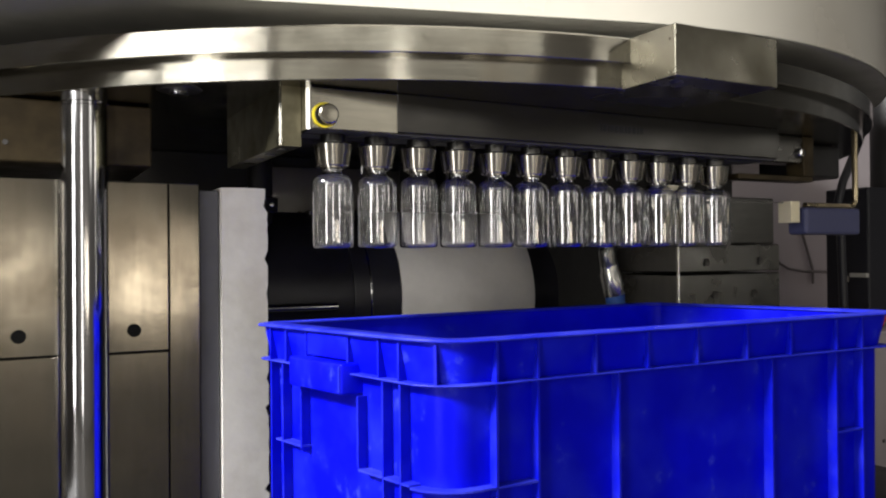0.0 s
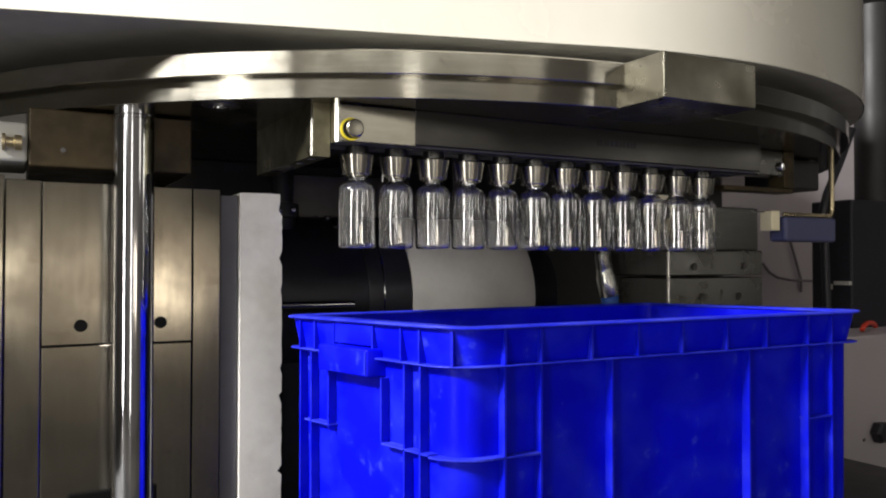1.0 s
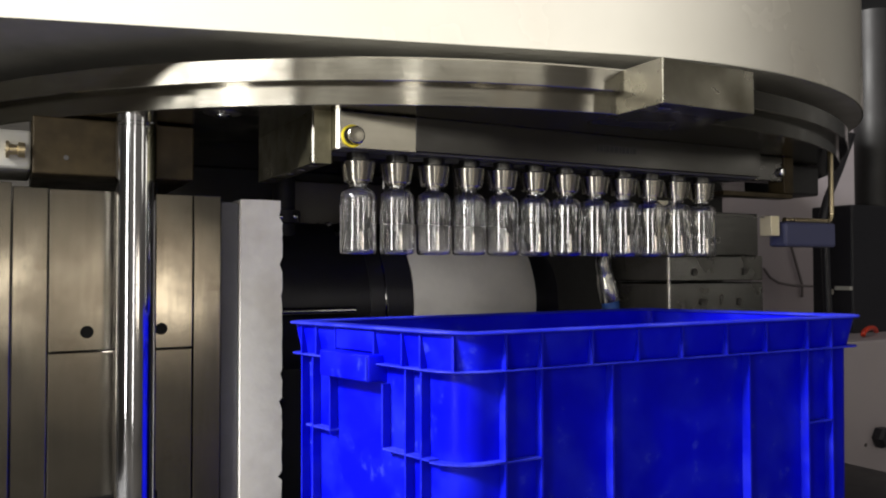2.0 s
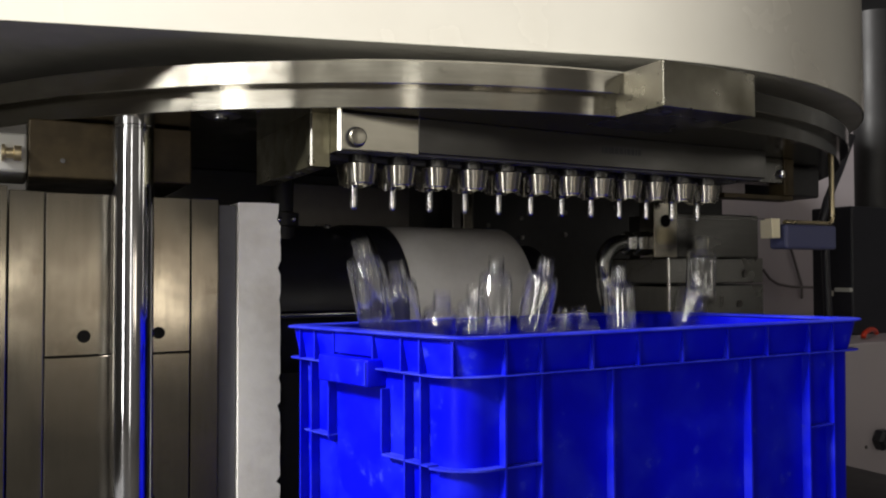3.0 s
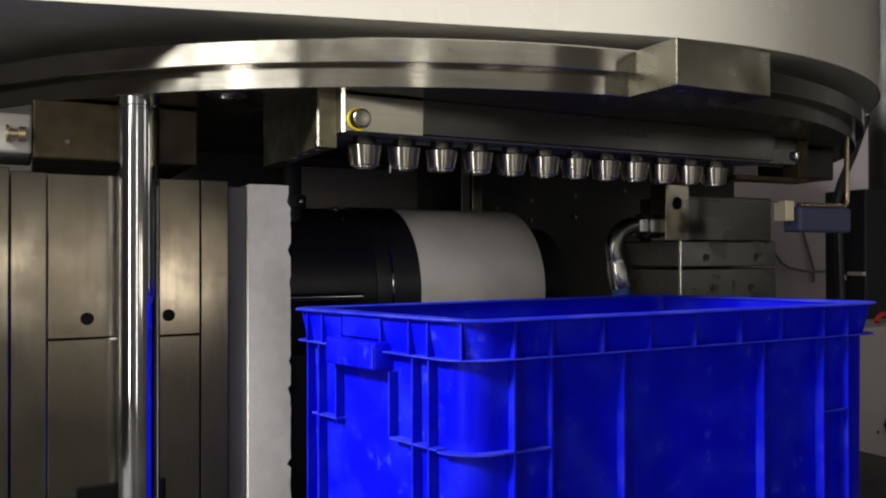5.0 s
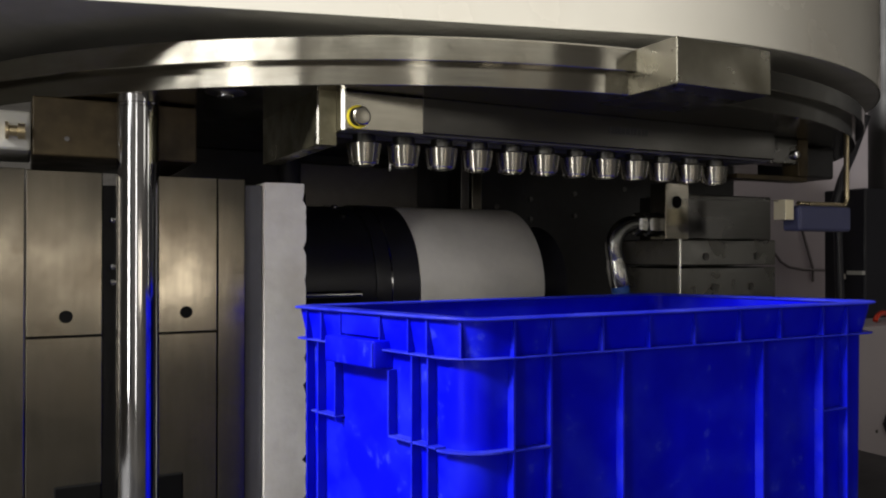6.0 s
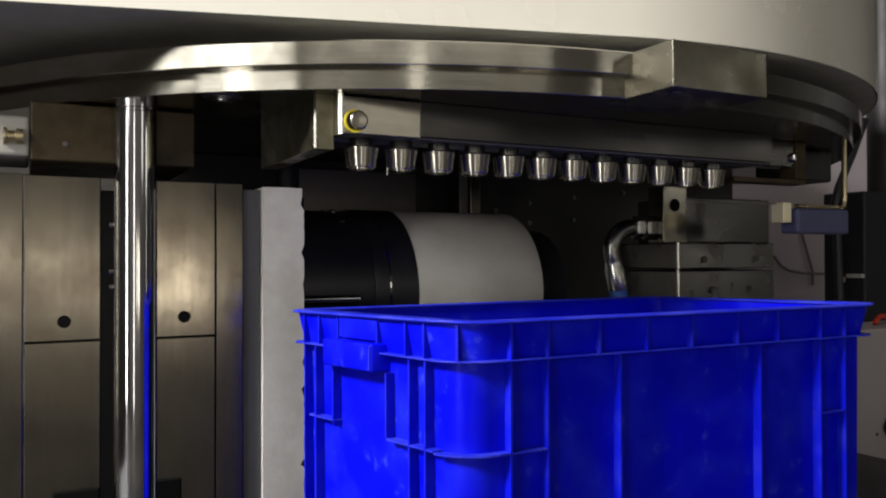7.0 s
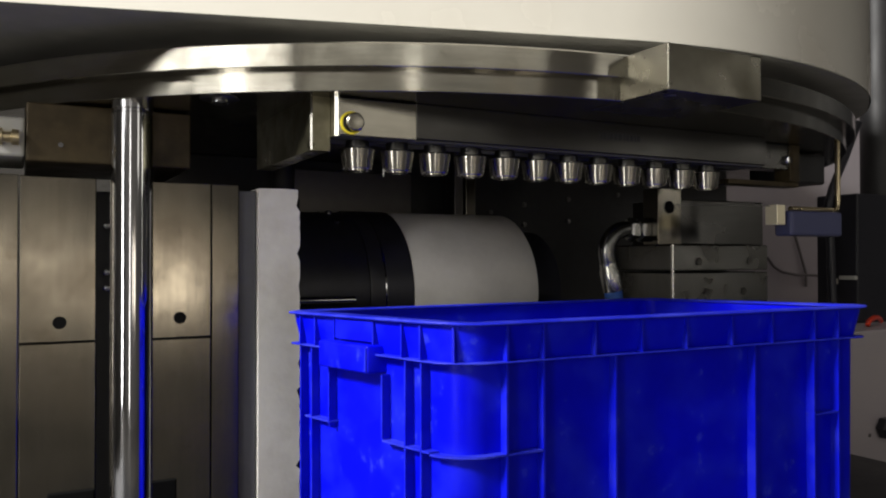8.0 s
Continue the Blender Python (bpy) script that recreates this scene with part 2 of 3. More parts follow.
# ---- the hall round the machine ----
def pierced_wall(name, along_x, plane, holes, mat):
    """A wall 0.1 m thick with gaps (from, to, sill, head) for the added lamps."""
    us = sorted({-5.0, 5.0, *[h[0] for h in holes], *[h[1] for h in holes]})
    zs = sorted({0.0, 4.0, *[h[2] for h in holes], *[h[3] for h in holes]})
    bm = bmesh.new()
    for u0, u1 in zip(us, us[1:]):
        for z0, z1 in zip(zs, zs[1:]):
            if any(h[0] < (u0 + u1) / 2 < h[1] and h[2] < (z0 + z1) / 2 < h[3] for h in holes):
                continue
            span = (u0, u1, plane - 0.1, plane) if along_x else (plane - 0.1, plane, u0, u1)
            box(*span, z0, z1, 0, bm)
    tagged(part(name, bm, mat), "unseen factory wall with gaps for added lamps", "wall", kind="structure")


def hall():
    for name, dims in (("floor", (-5, 5, -5, 5, -0.1, 0)), ("ceiling", (-5, 5, -5, 5, 4.0, 4.1)), ("wall_north", (-5, 5, 5, 5.1, 0, 4))):
        tagged(part(name, box(*dims, bevel=0), CONCRETE if name == "floor" else PLASTER), {"floor": "worn grey concrete factory floor", "ceiling": "dull plastered ceiling"}.get(name, "dull plastered factory wall"), name.split("_")[0], kind="structure")
    # the gaps follow the added lamps; no such openings are known
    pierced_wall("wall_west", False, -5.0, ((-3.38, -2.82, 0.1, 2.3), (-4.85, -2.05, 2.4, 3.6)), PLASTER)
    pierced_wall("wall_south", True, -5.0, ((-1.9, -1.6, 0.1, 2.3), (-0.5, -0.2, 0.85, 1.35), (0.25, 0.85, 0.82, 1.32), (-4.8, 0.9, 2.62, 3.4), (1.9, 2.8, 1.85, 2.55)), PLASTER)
    # unseen wall made black so the rings reflect little on this side
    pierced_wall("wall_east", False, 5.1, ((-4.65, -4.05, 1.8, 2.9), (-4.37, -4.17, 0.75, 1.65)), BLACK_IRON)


hall()

# ---- machine frame ----
BED = 0.80


def machine_bed():
    # unseen base, kept dark so the mould plates have nothing pale to mirror
    bed = thing("machine_bed", 0, 0, 0, "unseen dark base of the moulding machine", "machine base", kind="structure")
    part("base_block", box(-0.9, 1.15, -0.42, 1.6, 0.0, BED, 0.006), BLACK_IRON, bed)


machine_bed()
TURRET_X, TURRET_Y = 0.375, 0.73


def turret():
    t = thing("rotary_turret", TURRET_X, TURRET_Y, 1.38, "round steel indexing turret with two stepped rings", "machine turret")
    part("lower_ring", lathe([(0.0, 0.0), (0.8912, 0.0), (0.892, 0.0008), (0.892, 0.0255), (0.888, 0.027), (0.0, 0.027)], 256), SHADED_RING_STEEL, t, "polished lower steel ring", 20)
    part("upper_ring", lathe([(0.0, 0.0243), (0.9052, 0.0243), (0.906, 0.0251), (0.906, 0.049), (0.901, 0.052), (0.0, 0.052)], 256), RING_STEEL, t, "polished upper steel ring", 20)
    # unseen filler added to close the gap below the cover
    part("hub", lathe([(0.0, 0.0525), (0.70, 0.0525), (0.70, 0.0792), (0.0, 0.0792)], 128), UNDERSIDE, t, "grey filler disc closing the gap above the rings", 20)
    lug = part("stop_block", box(0.266 - TURRET_X, 0.409 - TURRET_X, -0.234 - TURRET_Y, -0.10 - TURRET_Y, 1.3788 - 1.38, 1.4305 - 1.38, 0.0012), OLIVE_STEEL, t, "rectangular oxidised steel stop block")
    part("screw_head", lathe([(0.0, 0.0), (0.006, 0.0), (0.008, 0.002), (0.0, 0.002)], 16), DARK_STEEL, lug, at=place(0.29 - TURRET_X, -0.21 - TURRET_Y, -0.003))
    part("stud_seat", lathe([(0.0, 0.0), (0.021, 0.0), (0.023, 0.0015), (0.0, 0.0015)], 32), DARK_STEEL, t, "dark countersunk seat", 30, place(-0.15 - TURRET_X, 0.045 - TURRET_Y, -0.0016))
    part("stud", lathe([(0.0, -0.0045), (0.008, -0.0045), (0.010, -0.003), (0.010, 0.0), (0.0, 0.0)], 20), CHROME, t, smooth=30, at=place(-0.15 - TURRET_X, 0.045 - TURRET_Y, -0.0017))


turret()


COVER_Z = 1.460


def machine_cover():
    """A tall curved guard: a round nose with one straight flank."""
    cx, cy, r = 0.485, 0.590, 0.7515
    pts = []
    a0 = -90 - 15.5
    ca, sa = math.cos(radians(a0)), math.sin(radians(a0))
    px, py = cx + r * ca, cy + r * sa
    ux, uy = sa, -ca
    pts.append((px + 2.1 * ux, py + 2.1 * uy))
    for k in range(97):
        a = radians(a0 + 180 * k / 96)
        pts.append((cx + r * math.cos(a), cy + r * math.sin(a)))
    pts.append((pts[-1][0] + 2.1 * ux, pts[-1][1] + 2.1 * uy))
    bm = bmesh.new()

    def inset(k):
        return [(cx + (x - cx) * k, cy + (y - cy) * k) for x, y in pts]
    levels = [(1.0, COVER_Z), (1.0, 1.68), (0.995, 1.71), (0.98, 1.74), (0.95, 1.765), (0.9, 1.78)]
    rows = [[bm.verts.new((x, y, z)) for x, y in inset(k)] for k, z in levels]
    n = len(pts)
    for a, b in zip(rows, rows[1:]):
        for k in range(n):
            bm.faces.new((a[k], a[(k + 1) % n], b[(k + 1) % n], b[k]))
    bm.faces.new(rows[-1])
    cover = thing("machine_cover", cx, cy, COVER_Z, "glossy cream enamelled curved machine cover", "machine cover")
    bmesh.ops.translate(bm, verts=bm.verts[:], vec=(-cx, -cy, -COVER_Z))
    part("shell", bm, COVER_WHITE, cover, smooth=40)
    under = prism([(x - cx, y - cy) for x, y in inset(0.997)], -0.0005, 0.004)
    part("underside", under, UNDERSIDE, cover, "dull grey painted underside")


machine_cover()


def guide_pole():
    p = thing("guide_pole", -0.236, 0.115, BED, "polished chrome guide pole carrying the turret", "guide pole")
    part("shaft", lathe([(0.0, 0.0), (0.0235, 0.0), (0.0235, 0.566), (0.0225, 0.567), (0.0225, 0.570), (0.0235, 0.571), (0.0235, 0.58), (0.0, 0.58)], 64), CHROME, p, smooth=30)


guide_pole()


# ---- mould halves: stacks of plates ----
FACE = 0.17


def mould_plate(name, parent, x0, x1, top, mat, label="", joint=None, front=0.0, depth=0.4):
    y0 = FACE + front
    bm = box(x0, x1, y0, y0 + depth, BED + 0.01, top if joint is None else joint - 0.0012, 0.0012)
    if joint is not None:
        box(x0, x1, y0 - 0.001, y0 + depth, joint, top, 0.0012, bm)
    return part(name, bm, mat, parent, label)


def bore(parent, x, z, y=None):
    y = FACE if y is None else y
    # flat black disc on the face, painted as the hole's shade
    part("bolt_hole", lathe([(0.0075, 0.0), (0.0075, 0.0012), (0.0, 0.0012)], 20), HOLE_SHADE, parent, "flat black disc standing for a shaded bolt hole", at=place(x, y - 0.001, z, FACE_FRONT))


def mould_left():
    m = thing("mould_half", 0, 0, BED, "stack of bare steel mould plates, closing half", "mould half", "mould halves")
    shift = Matrix.Translation((0, 0, -BED))
    a = mould_plate("mould_block", m, -0.330, -0.2475, 1.295, STEEL_V, "ground steel mould block", 1.099)
    bore(a, -0.2875, 1.122)
    mould_plate("backing_plate", m, -0.369, -0.331, 1.296, STEEL_V)
    mould_plate("clamp_plate", m, -0.44, -0.370, 1.30, STEEL_V, front=-0.004)
    mould_plate("platen", m, -0.53, -0.441, 1.305, DARK_STEEL, front=-0.01)
    # solid black block, coloured as the slot's shade
    part("ejector_slot", box(-0.30, -0.2485, FACE - 0.004, FACE + 0.02, 0.87, 0.922, 0.002), HOLE_SHADE, m, "black block standing for a shaded ejector slot")
    for o in m.children:
        o.matrix_basis = shift @ o.matrix_basis
    return m


def mould_right():
    m = thing("mould_half", 0, 0, BED, "stack of bare steel mould plates with a white insulation board", "mould half", "mould halves")
    shift = Matrix.Translation((0, 0, -BED))
    a = mould_plate("mould_block", m, -0.2415, -0.158, 1.294, STEEL_V, "ground steel mould block", 1.098)
    bore(a, -0.1965, 1.123)
    mould_plate("backing_plate", m, -0.157, -0.122, 1.294, STEEL_V)
    mould_plate("clamp_plate", m, -0.121, -0.098, 1.287, DULL_GREY, "dull grey clamp plate", front=0.006)
    rng = random.Random(3)
    edge = []
    z = BED + 0.01
    while z < 1.285:
        edge.append((-0.040 - (rng.uniform(0.002, 0.006) if rng.random() < 0.22 else rng.uniform(0, 0.0012)), z))
        z += rng.uniform(0.004, 0.012)
    outline = [(-0.097, BED + 0.01)] + edge + [(-0.043, 1.2905), (-0.062, 1.291), (-0.0965, 1.2905)]
    bm = prism(outline, FACE - 0.002, FACE + 0.4)
    for v in bm.verts:
        v.co = (v.co.x, v.co.z, v.co.y)
    part("insulation_board", bm, BOARD, m, "chipped white insulation board")
    # black block again in place of a shaded slot
    part("ejector_slot", box(-0.232, -0.20, FACE - 0.004, FACE + 0.02, 0.87, 0.922, 0.002), HOLE_SHADE, m, "black block standing for a shaded ejector slot")
    for o in m.children:
        o.matrix_basis = shift @ o.matrix_basis
    return m


def gap_backing():
    # black box added so the open gap between the halves reads dark
    m = thing("gap_backing", -0.235, 0.24, BED, "black box added to darken the gap between the mould halves", "manifold")
    part("manifold", box(-0.03, 0.03, 0.0, 0.2, 0.0, 0.485, 0.002), BLACK_IRON, m)
    for z in (0.36, 0.38, 0.44):
        part("fitting", lathe([(0.0, 0.0), (0.004, 0.0), (0.004, 0.012), (0.0, 0.014)], 12), CHROME, m, smooth=30, at=place(-0.018, 0.0, z, FACE_FRONT))


gap_backing()
LEFT_MOULD = mould_left()
RIGHT_MOULD = mould_right()


# ---- take-off head: split gripper bars, core pins, bottles ----
PITCH, COUNT, CAP_Z = 0.051, 12, 1.30


def half_ring(start):
    prof = [(0.0130, 0.0), (0.0136, 0.0), (0.0138, 0.0020), (0.0168, 0.0020), (0.0175, 0.0028), (0.0212, 0.025), (0.0200, 0.0265), (0.0130, 0.0265), (0.0130, 0.0)]
    return lathe(prof[:-1] + [prof[0]], 28, start=start, turn=180)


def front_bar():
    b = thing("gripper_bar", 0, 0, CAP_Z, "long steel gripper bar, front half, with twelve neck rings", "gripper bar", "gripper bars")
    z = CAP_Z
    part("beam", box(0.061, 0.652, -0.034, -0.003, 1.3385 - z, 1.380 - z, 0.001), DARK_GROUND, b, "dark ground steel beam")
    # added strip: a matt face to pick up blue light from the crate
    part("bounce_strip", box(-0.034, 0.65, -0.027, -0.004, 1.3362 - z, 1.3383 - z, 0), DULL_GREY, b, "added matt strip catching the crate's blue light under the beam")
    part("end_plate", box(-0.0355, 0.0605, -0.0365, -0.0334, 1.336 - z, 1.3785 - z, 0.0012), STEEL, b, "bright polished steel end plate")
    # chamfer slanted to mirror the west lamp, so the highlight is shaped in
    part("corner_edge", prism([(-0.0408, -0.003), (-0.0408, -0.0345), (-0.0376, -0.0372), (-0.0356, -0.0372), (-0.0356, -0.003)], 1.335 - z, 1.386 - z), POLISHED, b, "shiny edge strip")
    # flat black ring painted in for the shaded gap round the knob
    part("knob_gap_ring", lathe([(0.0100, 0.0), (0.0122, 0.0), (0.0122, 0.0006), (0.0100, 0.0006), (0.0100, 0.0)], 28), BLACK, b, "black ring standing for the shaded gap round the knob", 30, place(-0.0194, -0.0366, 1.3507 - z, FACE_FRONT))
    part("knob", lathe([(0.0, 0.0), (0.0105, 0.0), (0.0105, 0.007), (0.009, 0.0085), (0.0, 0.0092)], 28), STEEL, b, "round steel knob", 30, place(-0.0194, -0.0366, 1.3507 - z, FACE_FRONT))
    first = None
    for k in range(COUNT):
        if first is None:
            first = part("neck_ring", half_ring(180), POLISHED, b, "turned steel half neck ring", 30)
        else:
            o = new("neck_ring", first.data)
            o.parent = b
            tagged(o, "turned steel half neck ring")
            o.location = (k * PITCH, 0, 0)
    # near-black steel on the stems stands in for the shade under the bar
    stem = None
    for k in range(COUNT):
        if stem is None:
            stem = part("stem", lathe([(0.0090, 0.0268), (0.0148, 0.0268), (0.0140, 0.0360), (0.0090, 0.0360), (0.0090, 0.0268)], 20, start=180, turn=180), DARK_GROUND, b, "stem above the neck ring, coloured dark for the bar's shade", 30)
        else:
            o = new("stem", stem.data)
            o.parent = b
            tagged(o, "stem above the neck ring, coloured dark for the bar's shade")
            o.location = (k * PITCH, 0, 0)
    part("index_pin", lathe([(0.0, -0.005), (0.0012, -0.005), (0.0012, 0.004), (0.0, 0.004)], 10), CHROME, b, "thin bright index pin", 30, place(0.0322, -0.002, 0))
    x = 0.335
    for k, w in enumerate((0.003, 0.006, 0.002, 0.006, 0.006, 0.007, 0.003, 0.006, 0.006, 0.003, 0.006)):
        part("etched_bar", box(x, x + w * 0.8, -0.0345, -0.033, 1.357 - z, 1.365 - z, 0), INK, b)
        x += w + 0.0015
    return b


def back_bar():
    b = thing("gripper_bar", 0, 0, CAP_Z, "long dark steel gripper bar, rear half", "gripper bar", "gripper bars")
    part("beam", box(-0.04, 0.652, 0.003, 0.034, 1.3385 - CAP_Z, 1.379 - CAP_Z, 0.001), DARK_GROUND, b)
    # the same added strip, to catch crate light under the rear beam
    part("bounce_strip", box(-0.038, 0.65, 0.004, 0.033, 1.3362 - CAP_Z, 1.3383 - CAP_Z, 0), DULL_GREY, b, "added matt strip catching the crate's blue light under the beam")
    first = None
    for k in range(COUNT):
        if first is None:
            first = part("neck_ring", half_ring(0), POLISHED, b, "turned steel half neck ring", 30)
        else:
            o = new("neck_ring", first.data)
            o.parent = b
            tagged(o, "turned steel half neck ring")
            o.location = (k * PITCH, 0, 0)
    return b


def core_bar():
    b = thing("core_bar", 0, 0, CAP_Z, "row of twelve polished core pins under a hidden bar", "core bar")
    part("carrier", box(-0.03, 0.60, -0.0025, 0.0025, 0.046, 0.060, 0), DARK_STEEL, b)
    prof = [(0.0, -0.027), (0.0025, -0.0265), (0.0042, -0.0245), (0.0046, -0.022), (0.0046, 0.0), (0.0055, 0.001), (0.0055, 0.047), (0.0, 0.047)]
    first = None
    for k in range(COUNT):
        if first is None:
            first = part("core_pin", lathe(prof, 20), CHROME, b, "polished rounded core pin", 30)
        else:
            o = new("core_pin", first.data)
            o.parent = b
            tagged(o, "polished rounded core pin")
            o.location = (k * PITCH, 0, 0)
    return b


FRONT_BAR, BACK_BAR, CORE_BAR = front_bar(), back_bar(), core_bar()


def bottle_mesh():
    outer = [(0.0, 0.0025), (0.010, 0.002), (0.016, 0.0), (0.0198, 0.0008), (0.0214, 0.0030), (0.0217, 0.006), (0.0217, 0.0672), (0.0214, 0.0704), (0.0204, 0.0734), (0.0185, 0.0760), (0.0158, 0.0780), (0.0128, 0.0794), (0.0112, 0.0806), (0.0106, 0.0822), (0.0104, 0.0840), (0.0104, 0.098)]
    inner = [(r - 0.0008, h + (0.001 if h < 0.01 else 0)) for r, h in outer if r > 0.002]
    inner[-1] = (0.0096, 0.098)
    prof = outer + inner[::-1] + [(0.0, 0.0038)]
    return mesh_of("bottle", lathe(prof, 64), CLEAR, 50)


BOTTLE_Z = 1.2145
BOTTLES = []
_bottle = bottle_mesh()
for k in range(COUNT):
    ob = new("bottle", _bottle)
    ob.location = (k * PITCH, 0, BOTTLE_Z)
    BOTTLES.append(tagged(ob, "small clear plastic vial-shaped bottle, open neck", "bottle", "bottles on the gripper bar"))


def bracket_block():
    b = thing("bracket_block", -0.02, 0.0, 1.315, "dark steel bracket block bolted under the turret", "bracket")
    part("block", prism([(-0.0436, 0.21), (-0.0436, -0.0183), (-0.0421, -0.020), (-0.0212, -0.020), (-0.0212, 0.21)], 0.004, 0.0655), MATT_STEEL, b)
    # strip added and angled so a lamp glints along the block's edge
    part("edge_glint", prism([(-0.0439, -0.0182), (-0.0420, -0.0203), (-0.0416, -0.0199), (-0.0435, -0.0178)], 0.005, 0.0645), POLISHED, b, "polished strip angled to put a glint on the edge")
    part("yellow_collar", lathe([(0.0108, 0.0), (0.0130, 0.0), (0.0130, 0.012), (0.0108, 0.012), (0.0108, 0.0)], 28), YELLOW, b, "yellow collar", 30, place(-0.0022, -0.0268, 0.0350, FACE_FRONT))
    for k in range(3):
        part("bolt", lathe([(0.0, -0.001), (0.006, -0.001), (0.007, 0.001), (0.0, 0.001)], 16), DARK_STEEL, b, at=place(-0.032, 0.01 + 0.045 * k, 0.004))
    c = thing("bracket_block", 0.70, 0.0, 1.33, "dark steel end bracket with a screw", "bracket")
    part("post", box(0.045, 0.068, -0.002, 0.03, -0.010, 0.0495, 0.0015), BROWN_STEEL, c)
    part("end_block", box(-0.0475, 0.0445, 0.0, 0.034, 0.009, 0.0495, 0.0015), DARK_GROUND, c, "dark steel end block")
    part("rail", box(-0.09, 0.068, 0.0, 0.03, -0.018, -0.0104, 0.001), BROWN_STEEL, c)
    # dark block added to hide the pale wall where it should read dark
    part("arm", box(0.1002, 0.20, 0.05, 0.13, -0.004, 0.0485, 0.004), BLACK_IRON, c, "dark block added to darken the space under the ring")
    part("screw", lathe([(0.0, 0.0), (0.0075, 0.0), (0.0075, 0.005), (0.006, 0.007), (0.0, 0.0075)], 20), CHROME, c, smooth=30, at=place(0.0375, 0.0, 0.024, FACE_FRONT))


bracket_block()


# ---- crate ----
CR_L, CR_W, CR_TOP = 0.572, 0.300, 1.1375
CORNERS = ((-0.003, -0.245), (0.600, -0.247), (0.492, 0.055), (-0.075, 0.035))


def crate_xy(u, v):
    """Plan place of a point of the crate, skewed out of square to fit the camera's view."""
    s, t = u / CR_L, v / CR_W
    (ax, ay), (bx, by), (cx, cy), (dx, dy) = CORNERS
    return ((1 - s) * (1 - t) * ax + s * (1 - t) * bx + s * t * cx + (1 - s) * t * dx, (1 - s) * (1 - t) * ay + s * (1 - t) * by + s * t * cy + (1 - s) * t * dy)


def crate_line(inset, n=8):
    """The crate's outline in plan, set in from its rim, with its own radius at each corner."""
    out = []
    for east, north, radius, a0 in ((0, 0, 0.04, 180), (1, 0, 0.036, 270), (1, 1, 0.03, 0), (0, 1, 0.016, 90)):
        r = max(radius - inset, 0.006)
        cx, cy = (CR_L - inset - r if east else inset + r), (CR_W - inset - r if north else inset + r)
        for k in range(n + 1):
            a = radians(a0 + 90 * k / n)
            out.append(crate_xy(cx + r * math.cos(a), cy + r * math.sin(a)))
    return out


def crate_bar(u0, u1, v0, v1, z0, z1):
    return prism([crate_xy(u0, v0), crate_xy(u1, v0), crate_xy(u1, v1), crate_xy(u0, v1)], z0, z1)


def crate_shell(levels):
    """A closed skin through (inset, height) levels round the crate, in a loop."""
    bm = bmesh.new()
    rows = [[bm.verts.new((x, y, z)) for x, y in crate_line(inset)] for inset, z in levels]
    n = len(rows[0])
    for a, b in zip(rows, rows[1:] + rows[:1]):
        for k in range(n):
            bm.faces.new((a[k], a[(k + 1) % n], b[(k + 1) % n], b[k]))
    return bm


def crate_rib(u, v, across, z0, z1, front=0.002, root=0.0135, cut=0.0):
    """A thin upright web on the front (across False) or on the side wall, its foot cut back by a slope."""
    bm = bmesh.new()
    half = 0.0011
    outline = [(front, z1), (root, z1), (root, z0), (front + cut, z0)] + ([(front, z0 + 2 * cut)] if cut else [])
    sides = []
    for w in (-half, half):
        sides.append([bm.verts.new((*(crate_xy(d, v + w + 0.26 * (d - front)) if across else crate_xy(u + w + (0.24 + 0.15 * u) * (d - front), d)), z)) for d, z in outline])
    bm.faces.new(sides[0])
    bm.faces.new(sides[1])
    for k in range(len(outline)):
        m = (k + 1) % len(outline)
        bm.faces.new((sides[0][k], sides[0][m], sides[1][m], sides[1][k]))
    return bm


def corner_web(angle, z0, z1):
    c, s = math.cos(radians(angle)), math.sin(radians(angle))
    r = 0.04
    pts = [crate_xy(r + d * c - w * s, r + d * s + w * c) for d, w in ((0.029, -0.0011), (0.0395, -0.0011), (0.0395, 0.0011), (0.029, 0.0011))]
    return prism(pts, z0, z1)


